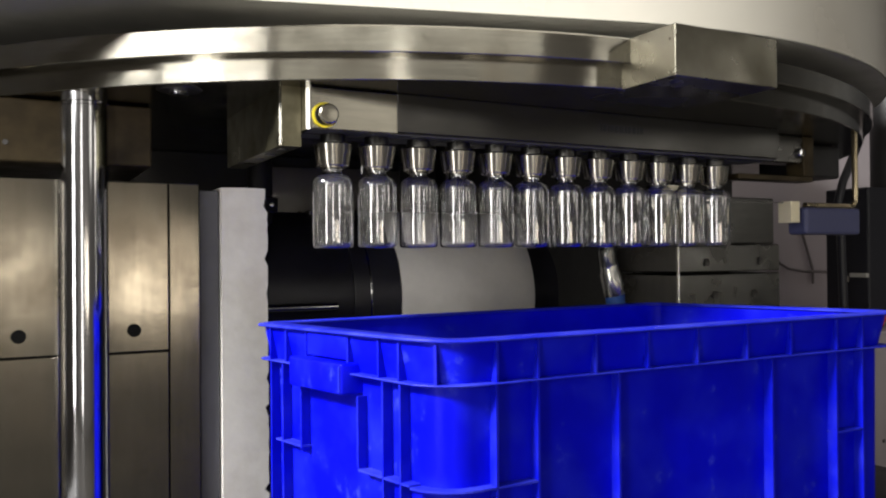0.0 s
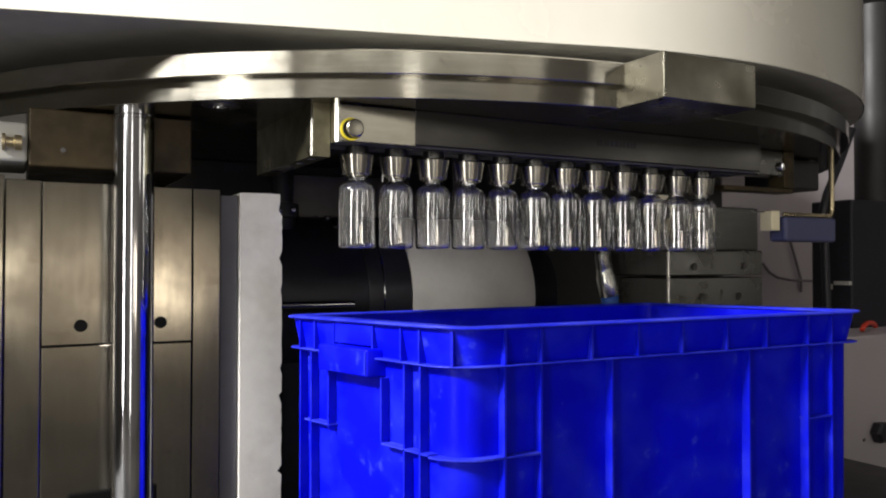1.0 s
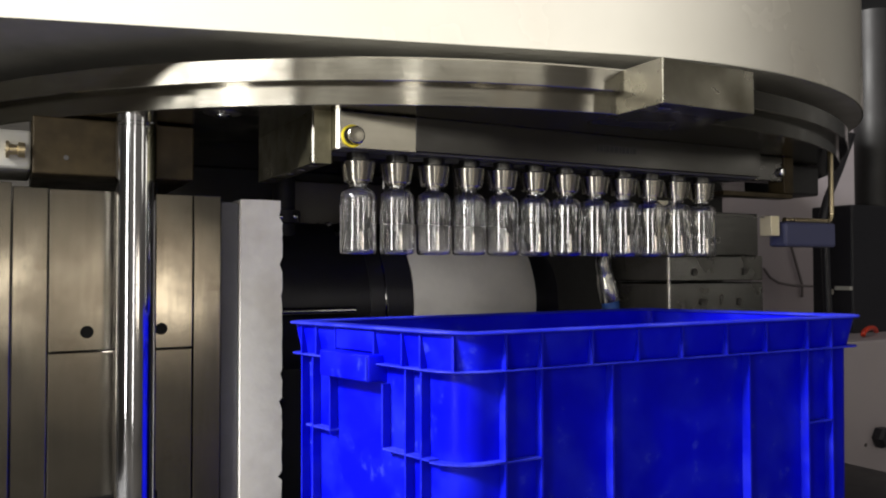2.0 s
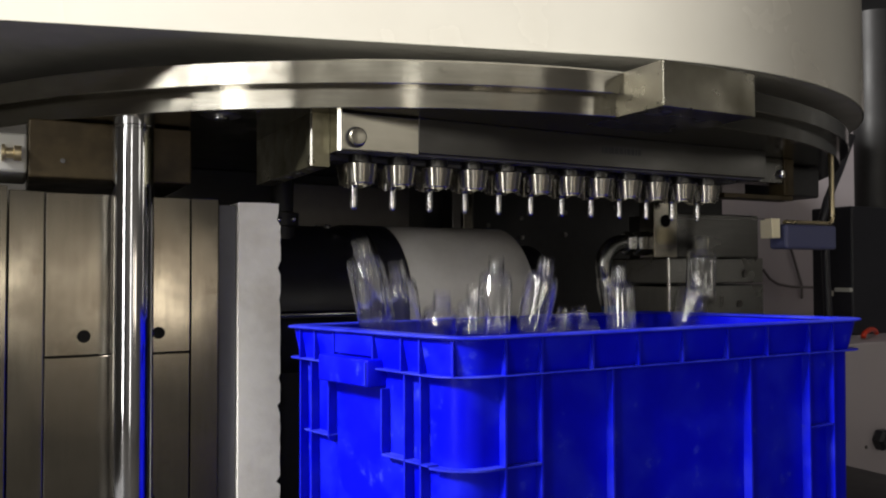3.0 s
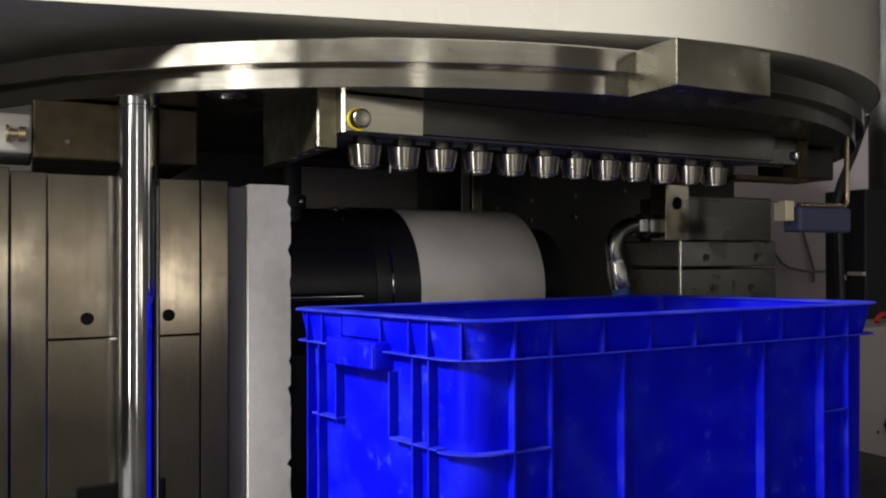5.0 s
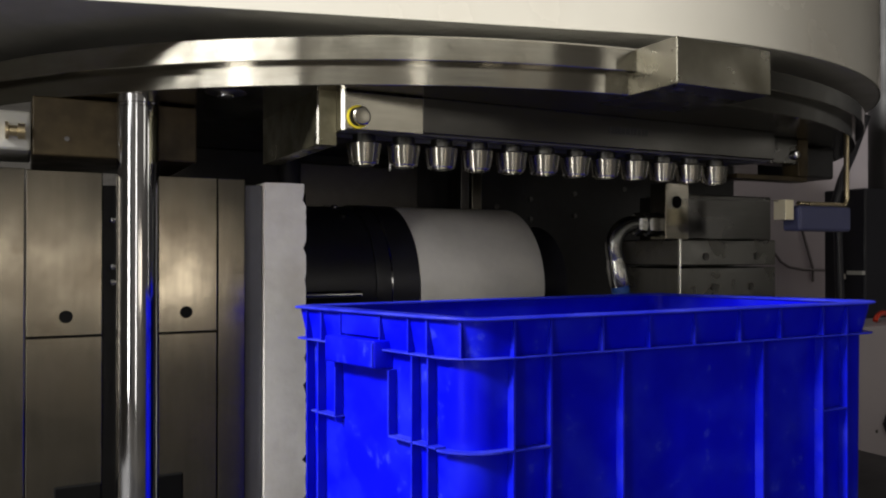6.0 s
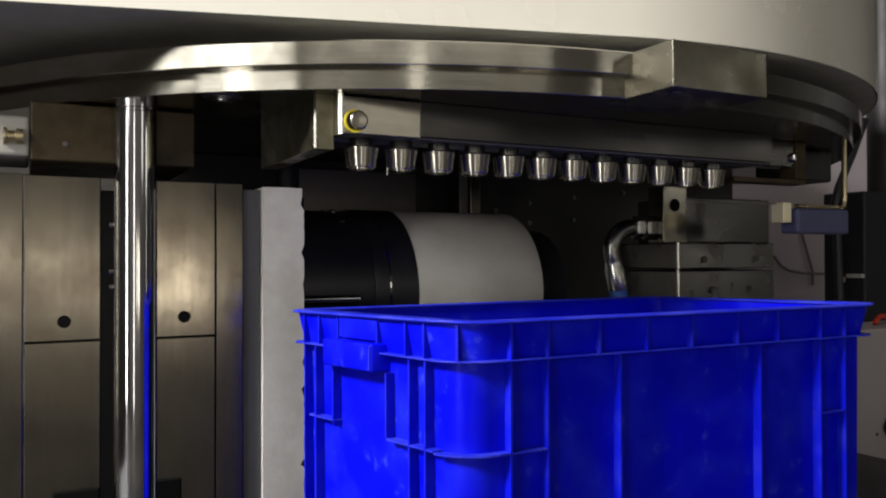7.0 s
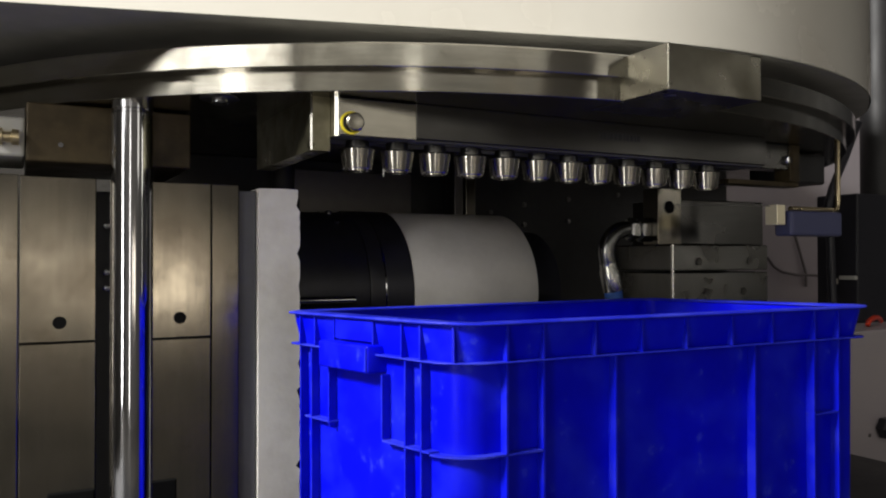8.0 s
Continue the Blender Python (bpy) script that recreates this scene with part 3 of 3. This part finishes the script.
def crate():
    c = thing("plastic_crate", 0, 0, BED, "deep blue ribbed plastic crate under the bottles", "crate")
    T, B = CR_TOP - BED, 0.003
    part("wall", crate_shell([(0.015, B), (0.0125, T - 0.05), (0.0125, T - 0.003), (0.0155, T - 0.003), (0.0155, T - 0.05), (0.018, B)]), BLUE, c, smooth=40)
    part("bottom", prism(crate_line(0.016), B, B + 0.006), BLUE, c)
    lip = crate_shell([(-0.0026, T - 0.0030), (-0.0034, T - 0.0018), (-0.0024, T - 0.0004), (0.001, T), (0.017, T), (0.0185, T - 0.001), (0.0185, T - 0.0024), (0.0, T - 0.0026)])
    for v in lip.verts:
        v.co.z += 0.0007 * math.sin(31 * v.co.x + 17 * v.co.y) + 0.0004 * math.sin(83 * v.co.x - 40 * v.co.y)
    part("rim_lip", lip, BLUE_WORN, c, "rounded scuffed top lip", 40)
    part("rim_face", crate_shell([(0.0105, T - 0.0405), (0.0035, T - 0.006), (0.0035, T - 0.003), (0.0122, T - 0.003), (0.0122, T - 0.0405)]), BLUE, c, smooth=40)
    part("rim_flange", crate_shell([(0.0002, T - 0.0392), (-0.0004, T - 0.0384), (0.0002, T - 0.0376), (0.0122, T - 0.0376), (0.0122, T - 0.0392)]), BLUE_WORN, c, "thin scuffed flange", 40)
    arc = crate_line(0.002)[:9] + crate_line(0.0135)[:9][::-1]
    part("corner_rib", prism(arc, 0.2110, 0.2128), BLUE_WORN, c)
    for u0, u1, v0, v1, z in ((0.041, 0.0935, 0.002, 0.0135, 0.2110), (0.4635, 0.5035, 0.002, 0.0135, 0.2100), (0.002, 0.0135, 0.041, 0.1150, 0.2125), (0.002, 0.0135, 0.2120, 0.262, 0.2180)):
        part("corner_rib", crate_bar(u0, u1, v0, v1, z, z + 0.0018), BLUE_WORN, c)
    lo, hi = T - 0.0375, T - 0.004
    for u in (0.0545, 0.0939, 0.153, 0.2108, 0.2697, 0.3337, 0.3945, 0.4625, 0.5031):
        part("rim_rib", crate_rib(u, 0, False, lo, hi, 0.0012, 0.0122), BLUE_RIB, c)
    part("rim_rib", corner_web(218, lo, hi), BLUE_RIB, c)
    under = T - 0.0393
    for u in (0.0545, 0.0942, 0.1782, 0.3680, 0.4625, 0.5041):
        part("wall_rib", crate_rib(u, 0, False, B, under), BLUE_RIB, c)
    for v in (0.0536, 0.0827, 0.1298, 0.2019, 0.2408, 0.272):
        part("rim_rib", crate_rib(0, v, True, lo, hi, 0.0012, 0.0122), BLUE_RIB, c)
    for v in (0.0530, 0.0778, 0.2487, 0.272):
        part("wall_rib", crate_rib(0, v, True, B, under), BLUE_RIB, c)
    part("wall_rib", crate_rib(0, 0.1158, True, 0.2130, T - 0.058, cut=0.002), BLUE_RIB, c)
    part("wall_rib", crate_rib(0, 0.2134, True, 0.2130, under, cut=0.002), BLUE_RIB, c)
    grip = crate_bar(-0.009, 0.0135, 0.1230, 0.2150, T - 0.0572, T - 0.0285)
    bmesh.ops.bevel(grip, geom=grip.edges[:], offset=0.0024, segments=3, affect="EDGES", profile=0.5)
    part("handle", grip, BLUE, c, "moulded box handle", 40)
    # paler strip along the handle's near edge
    grip_lip = crate_bar(-0.0100, -0.0092, 0.1240, 0.1262, T - 0.0545, T - 0.031)
    part("handle_edge", grip_lip, BLUE_WORN, c, "paler strip along the handle's edge")
    part("grip_panel", crate_bar(0.0015, 0.0050, 0.1320, 0.1990, T - 0.026, T - 0.0045), BLUE, c, "smooth panel above the handle")


crate()


# ---- behind the crate: cylinder, blocks, fittings ----
def roller():
    r = thing("hydraulic_cylinder", 0.21, 0.42, 1.138, "thick black hydraulic cylinder with a pale grey sleeve", "hydraulic cylinder")
    part("body", lathe([(0.0, -0.30), (0.136, -0.30), (0.138, -0.298), (0.138, 0.0), (0.0, 0.0)], 96), BLACK, r, smooth=30, at=ALONG_X)
    part("sleeve", lathe([(0.0, 0.001), (0.140, 0.001), (0.1405, 0.002), (0.1405, 0.239), (0.14, 0.24), (0.0, 0.24)], 96), SLEEVE, r, "pale grey sleeve", 30, ALONG_X)
    part("end_cap", lathe([(0.0, 0.2405), (0.11, 0.2405), (0.11, 0.31), (0.0, 0.31)], 64), BLACK, r, smooth=30, at=ALONG_X)
    part("flange", lathe([(0.130, -0.075), (0.1408, -0.075), (0.1415, -0.073), (0.1415, -0.050), (0.1395, -0.0495), (0.1395, -0.047), (0.1415, -0.0465), (0.1415, -0.001), (0.130, -0.001), (0.130, -0.075)], 96), BLACK, r, "black end flange", 30, ALONG_X)
    # thin bright ring for the pale line on the flange
    part("pale_line_ring", lathe([(0.1390, -0.0492), (0.1403, -0.0492), (0.1403, -0.0474), (0.1390, -0.0474), (0.1390, -0.0492)], 96), CHROME, r, "thin bright ring on the flange", 30, ALONG_X)
    for a in (60, 78, 96):
        part("bolt", lathe([(0.0, 0.0), (0.006, 0.0), (0.006, 0.005), (0.0, 0.006)], 12), DARK_STEEL, r, smooth=30, at=place(-0.105, -0.137 * math.cos(radians(a)), 0.137 * math.sin(radians(a)), pose(0, 0, 0, 90 - a, 0, 0)))
    part("cradle", box(-0.25, 0.25, -0.10, 0.10, BED - 1.138, -0.09, 0.002), BLACK_IRON, r)
    q = thing("piston_rod", -0.02, 0.26, 1.135, "thin chromed rod beside the cylinder", "rod")
    part("rod", lathe([(0.0, -0.12), (0.006, -0.12), (0.006, 0.12), (0.0, 0.12)], 24), CHROME, q, smooth=30, at=ALONG_X)


roller()


def pipe_fitting():
    f = thing("pipe_fitting", 0.018, 0.36, BED, "dark upright pipe with bright screw fittings", "pipe")
    part("pipe", lathe([(0.0, 0.440), (0.020, 0.440), (0.020, 0.470), (0.026, 0.472), (0.026, 0.492), (0.018, 0.494), (0.018, 0.56), (0.0, 0.56)], 28), BLACK_IRON, f, smooth=30)
    for x, y, z in ((-0.012, -0.0232, 0.481), (0.010, -0.0240, 0.482)):
        part("screw", lathe([(0.0, 0.0), (0.0035, 0.0), (0.0035, 0.004), (0.0, 0.005)], 12), CHROME, f, smooth=30, at=place(x, y, z, FACE_FRONT))


pipe_fitting()


def back_panel():
    p = thing("back_panel", 0.6, 0.55, BED, "dark oily steel back panel with bolts", "panel")
    part("panel", box(-0.75, 0.6, 0.0, 0.03, 0, 0.58, 0.002), BLACK_IRON, p)
    for x, z in ((0.582, 1.307), (0.582, 1.265), (0.694, 1.322), (0.694, 1.274), (0.829, 1.337), (0.501, 1.289)):
        part("bolt", lathe([(0.0, 0.0), (0.005, 0.0), (0.005, 0.004), (0.0, 0.005)], 12), DARK_STEEL, p, smooth=30, at=place(x * 1.03 - 0.6, 0.0, z * 1.004 - BED, FACE_FRONT))


back_panel()


def rear_frame():
    b = thing("cross_beam", 0.2, 0.52, BED, "dark steel cross beam behind the cylinder", "beam")
    part("beam", box(-0.14, 0.12, 0.0, 0.03, 0.46, 0.56, 0.002), DARK_STEEL, b)
    part("foot", box(-0.14, -0.10, 0.0, 0.03, 0.0, 0.4595, 0.002), DARK_STEEL, b)
    p = thing("rear_post", 0.39, 0.45, 1.27, "dark steel post over the cylinder", "post")
    part("post", box(-0.018, 0.0, -0.01, 0.03, 0.0, 0.11, 0.001), DARK_STEEL, p)
    part("clamp", box(0.004, 0.026, -0.012, 0.03, 0.0, 0.11, 0.002), STEEL_V, p)


rear_frame()


def valve_block():
    v = thing("valve_block", 0.66, 0.06, BED, "stacked dark steel valve blocks with socket screws", "valve block")
    part("lower_block", box(-0.108, 0.105, 0.0, 0.14, 0, 0.375, 0.002), BLOCK_STEEL, v)
    part("upper_block", box(-0.108, 0.105, 0.0, 0.14, 0.3775, 0.419, 0.002), BLOCK_STEEL, v)
    # added polished strip, slanted to mirror a lamp as a bright line
    part("corner_strip", prism([(-0.1090, 0.004), (-0.1090, 0.0004), (-0.1078, -0.0010), (-0.1074, -0.0010), (-0.1074, 0.004)], 0.25, 0.419), POLISHED, v, "polished strip slanted to put a glint on the corner")
    for x, z in ((0.606, 1.192), (0.72, 1.193), (0.623, 1.143), (0.706, 1.143)):
        part("socket_screw", lathe([(0.0025, 0.0), (0.006, 0.0), (0.006, 0.002), (0.0, 0.0012)], 16), DARK_GROUND, v, smooth=30, at=place(x - 0.66, 0.0, z - BED, FACE_FRONT))
    part("rear_block", box(-0.05, 0.147, 0.045, 0.16, 0.420, 0.495, 0.002), DARK_GROUND, v)
    b = thing("bracket_plate", 0.545, 0.075, 1.219, "upright ground steel plate with a bore", "bracket")
    part("plate", box(-0.022, 0.026, -0.014, 0.02, 0, 0.087, 0.001), STEEL_V, b)
    # black disc laid on the plate as the bore's shade
    part("bore", lathe([(0.0098, 0.0), (0.0098, 0.001), (0.0, 0.001)], 24), HOLE_SHADE, b, "flat black disc standing for the shaded bore", at=place(0.001, -0.0142, 0.058, FACE_FRONT))


valve_block()


def elbow():
    e = thing("hose_elbow", 0.445, 0.09, 1.134, "chromed elbow fitting on a blue hydraulic hose", "hose fitting")
    pts = [(0.078, 0, 0.108), (0.038, 0, 0.108)]
    pts += [(0.038 - 0.038 * math.sin(radians(a)), 0, 0.108 - 0.038 * (1 - math.cos(radians(a)))) for a in range(10, 91, 10)]
    pts += [(0.0035, 0, 0.055)]
    part("bend", tube(pts, 0.0132, 20), DULL_ZINC, e, smooth=60)
    part("nut", lathe([(0.0, 0.040), (0.016, 0.040), (0.0185, 0.043), (0.0185, 0.054), (0.016, 0.057), (0.0, 0.057)], 6), ZINC, e, at=place(0, 0, 0.108, ALONG_X))
    part("nut", lathe([(0.0, 0.061), (0.016, 0.061), (0.019, 0.064), (0.019, 0.077), (0.0, 0.077)], 6), ZINC, e, at=place(0, 0, 0.108, ALONG_X))
    part("ferrule", lathe([(0.0, 0.014), (0.0155, 0.014), (0.0160, 0.018), (0.0160, 0.046), (0.0138, 0.050), (0.0138, 0.058), (0.0, 0.058)], 28), ZINC, e, smooth=30, at=pose(0.016, 0, 0, 0, -13, 0))
    part("hose", tube([(0.012, 0, 0.018), (0.022, 0, -0.05), (0.028, 0, -0.2), (0.028, 0, -0.334)], 0.0138, 16), HOSE_BLUE, e, smooth=60)


elbow()


def sensor():
    s = thing("limit_switch", 0.73, -0.05, 1.231, "slate blue limit switch on a bent brass rod", "limit switch")
    part("housing", box(-0.057, 0.060, -0.012, 0.02, 0.0, 0.038, 0.004), SWITCH_BLUE, s)
    part("bent_rod", tube([(-0.046, 0, 0.041), (0.055, 0, 0.041), (0.062, 0, 0.044), (0.065, 0, 0.052), (0.065, 0, 0.19), (0.065, 0.05, 0.2)], 0.0042, 10), BRASS, s, "bent brass rod", 60)
    part("tip_block", box(-0.086, -0.068, -0.01, 0.012, 0.016, 0.046, 0.001), LIT_BRASS, s, "brass sensing tip")
    part("wire", tube([(-0.22, 0.06, 0.046), (-0.09, 0.0, 0.044)], 0.0008, 6), CHROME, s)


sensor()


def left_blocks():
    b = thing("slide_block", -0.26, 0.15, 1.31, "oily brown steel slide block under the turret", "slide block")
    part("block", box(-0.086, 0.097, 0.0, 0.2, 0.0, 0.068, 0.002), BROWN_STEEL, b)
    part("set_screw", lathe([(0.0, 0.0), (0.003, 0.0), (0.003, 0.002), (0.0, 0.002)], 10), CHROME, b, at=place(-0.05, 0.0, 0.02, FACE_FRONT))
    c = thing("connector_block", -0.37, 0.15, 1.315, "grey painted block with a brass connector", "connector")
    part("block", box(-0.05, 0.023, 0.005, 0.15, 0.0, 0.045, 0.003), GREY_PAINT, c)
    part("connector", lathe([(0.0, 0.0), (0.010, 0.0), (0.010, 0.003), (0.006, 0.004), (0.006, 0.012), (0.009, 0.013), (0.009, 0.02), (0.0, 0.02)], 20), BRASS, c, smooth=30, at=place(-0.003, 0.0, 0.021, ALONG_X))


left_blocks()


def right_side():
    u = thing("side_cabinet", 1.7, 0.6, 0.0, "pale enamelled low machine cabinet with a black knob", "cabinet")
    part("body", box(-0.5, 0.8, -0.3, 0.3, 0.0, 1.03, 0.004), PALE_PANEL, u)
    part("knob", lathe([(0.0, 0.0), (0.022, 0.0), (0.026, 0.004), (0.026, 0.02), (0.02, 0.026), (0.0, 0.028)], 6), BLACK, u, "black clamping knob", at=place(-0.275, -0.3, 0.805, FACE_FRONT))
    part("screw", lathe([(0.0, 0.0), (0.004, 0.0), (0.004, 0.002), (0.0, 0.003)], 12), DARK_STEEL, u, smooth=30, at=place(-0.32, -0.3, 0.79, FACE_FRONT))
    p = thing("machine_column", 1.80, 0.55, 1.03, "dark painted round machine column", "column")
    part("shaft", lathe([(0.0, 0.0), (0.05, 0.0), (0.05, 0.9), (0.0, 0.9)], 40), BLACK_IRON, p, smooth=30)
    part("collar", lathe([(0.0, 0.0), (0.062, 0.0), (0.064, 0.002), (0.064, 0.03), (0.0, 0.03)], 40), BLACK_IRON, p, smooth=30)
    w = thing("machine_wall", 2.0, 1.0, 0.0, "pale enamelled machine panel with cables and cable shadows as grey tubes", "panel")
    part("panel", box(-0.7, 1.2, 0, 0.03, 0.0, 1.95, 0.003), PALE_PANEL, w)
    # grey tubes stand in for cable and cable shadow lines on the panel
    part("cable", tube([(-0.005, -0.012, 1.28), (0.02, -0.012, 1.22), (0.05, -0.012, 1.145), (0.05, -0.012, 1.10)], 0.0045, 8), CABLE_SHADOW_GREY, w, smooth=60)
    part("cable", tube([(-0.14, -0.012, 1.20), (-0.11, -0.012, 1.17), (-0.07, -0.012, 1.152), (0.0, -0.012, 1.142), (0.12, -0.012, 1.138)], 0.0045, 8), CABLE_SHADOW_GREY, w, smooth=60)
    k = thing("control_cabinet", 1.557, 0.45, 1.03, "black control cabinet with a small white tag", "cabinet")
    part("body", box(0.0, 0.16, 0, 0.12, 0.0, 0.335, 0.005), BLACK, k)
    part("shelf", box(-0.012, 0.0, 0.0, 0.045, 0.112, 0.122, 0.001), GREY_PAINT, k)
    part("tag", box(-0.004, -0.001, 0.055, 0.078, 0.100, 0.114, 0), COVER_WHITE, k, "small white tag")
    c = thing("red_cable", 1.52, 0.38, 1.03, "loop of bright red cable", "cable")
    part("loop", tube([(0.07 * math.cos(radians(a)), 0.03 * math.cos(radians(a)), 0.006 + 0.014 * math.sin(radians(a))) for a in range(0, 181, 12)], 0.006, 10), RED, c, smooth=60)
    d = thing("hanging_cable", 1.42, 0.42, 1.24, "black cable hanging beside the column", "cable")
    part("cable", tube([(0.10, 0, 0.30), (0.05, 0, 0.21), (0.0, 0, 0.13), (-0.02, 0, 0.08), (-0.01, 0, 0.02), (0.0, 0, -0.21)], 0.010, 10), BLACK, d, smooth=60)


right_side()


# ---- what moves ----
def motions():
    gap = 0.010
    for bar, way in ((FRONT_BAR, -1), (BACK_BAR, 1)):
        walk(bar, [(t, pose(0, way * gap * k, CAP_Z)) for t, k in ((0, 0), (2.8, 0), (2.87, 1), (3.0, 1), (3.7, 1), (3.83, 0), (4.0, 0), (8, 0))])
    walk(CORE_BAR, [(t, pose(0, 0.009 * (0.032 - k) / 0.032, CAP_Z + k)) for t, k in ((0, 0.032), (2.8, 0.032), (2.88, 0), (3.0, 0), (3.7, 0), (3.75, 0.004), (3.85, 0.03), (4.0, 0.032), (8, 0.032))])
    shut = ((0, -0.0110, 0.0158), (0.5, -0.0122, 0.0146), (0.7, -0.0098, 0.0146), (0.8, -0.0084, 0.0122), (0.9, -0.0052, 0.0055), (1.0, -0.0005, 0.0002), (1.2, 0.0032, -0.0012),
            (1.6, 0.0034, -0.0014), (4.6, 0.0033, -0.0018), (4.8, 0.0030, -0.0018), (5.1, -0.003, 0.006), (5.5, -0.0165, 0.021), (5.8, -0.0208, 0.0252), (6.0, -0.0222, 0.0244), (8, -0.0222, 0.0243))
    for half, column in ((LEFT_MOULD, 1), (RIGHT_MOULD, 2)):
        walk(half, [(row[0], pose(row[column], 0, BED)) for row in shut])
    rng = random.Random(5)
    # sideways drift, drop and lean of each bottle in mid-fall
    falling = ((0.020, 0.078, -13), (0.008, 0.104, -11), (-0.004, 0.140, 0), (-0.007, 0.135, 6), (-0.024, 0.096, 11), (-0.018, 0.098, 12),
               (-0.045, 0.165, 18), (-0.014, 0.165, -10), (-0.018, 0.112, 2), (-0.028, 0.170, -14), (-0.008, 0.116, 12), (-0.02, 0.062, 12))
    for k, b in enumerate(BOTTLES):
        x = k * PITCH
        dx, drop, lean = falling[k]
        tip = rng.uniform(-12, 12)
        first = 0.012 + 0.11 * max(0, drop - 0.088) + rng.uniform(0, 0.006)
        low = BED + 0.031
        ex = min(max(x * 0.8 + 0.02 + dx, 0.06), 0.44)
        ey = -0.12 + 0.1 * ((k % 3) - 1) * 0.9
        lay, spin = 80 + rng.uniform(-5, 5), rng.uniform(-60, 60)
        late = k == 11
        rows = [(0, pose(x, 0, BOTTLE_Z)), (2.8, pose(x, 0, BOTTLE_Z)), (2.84, pose(x, 0, BOTTLE_Z - 0.001)),
                (2.9, pose(x + dx * 0.25, -0.002, BOTTLE_Z - first, tip * 0.4, lean * 0.5, 0)),
                (2.95, pose(x + dx * 0.6, -0.006, BOTTLE_Z - first - (drop - first) * 0.42, tip * 0.7, lean * 0.8, 0)),
                (3.0, pose(x + dx, -0.015, BOTTLE_Z - drop, tip, lean, 0)),
                (3.1, pose(x + dx - 0.012, -0.01, BOTTLE_Z - 0.150, 24, 25, 10) if late else pose((x + ex) / 2 + dx, ey * 0.6, BOTTLE_Z - 0.26, 45, lean * 1.2, spin * 0.4)),
                (3.2, pose(ex, ey, low + (0.06 if late else 0), lay, 0, spin)), (3.3, pose(ex, ey, low, lay, 0, spin)), (3.5, pose(ex, ey, low, lay + 8, 0, spin)), (8, pose(ex, ey, low, lay + 8, 0, spin))]
        walk(b, rows)


motions()
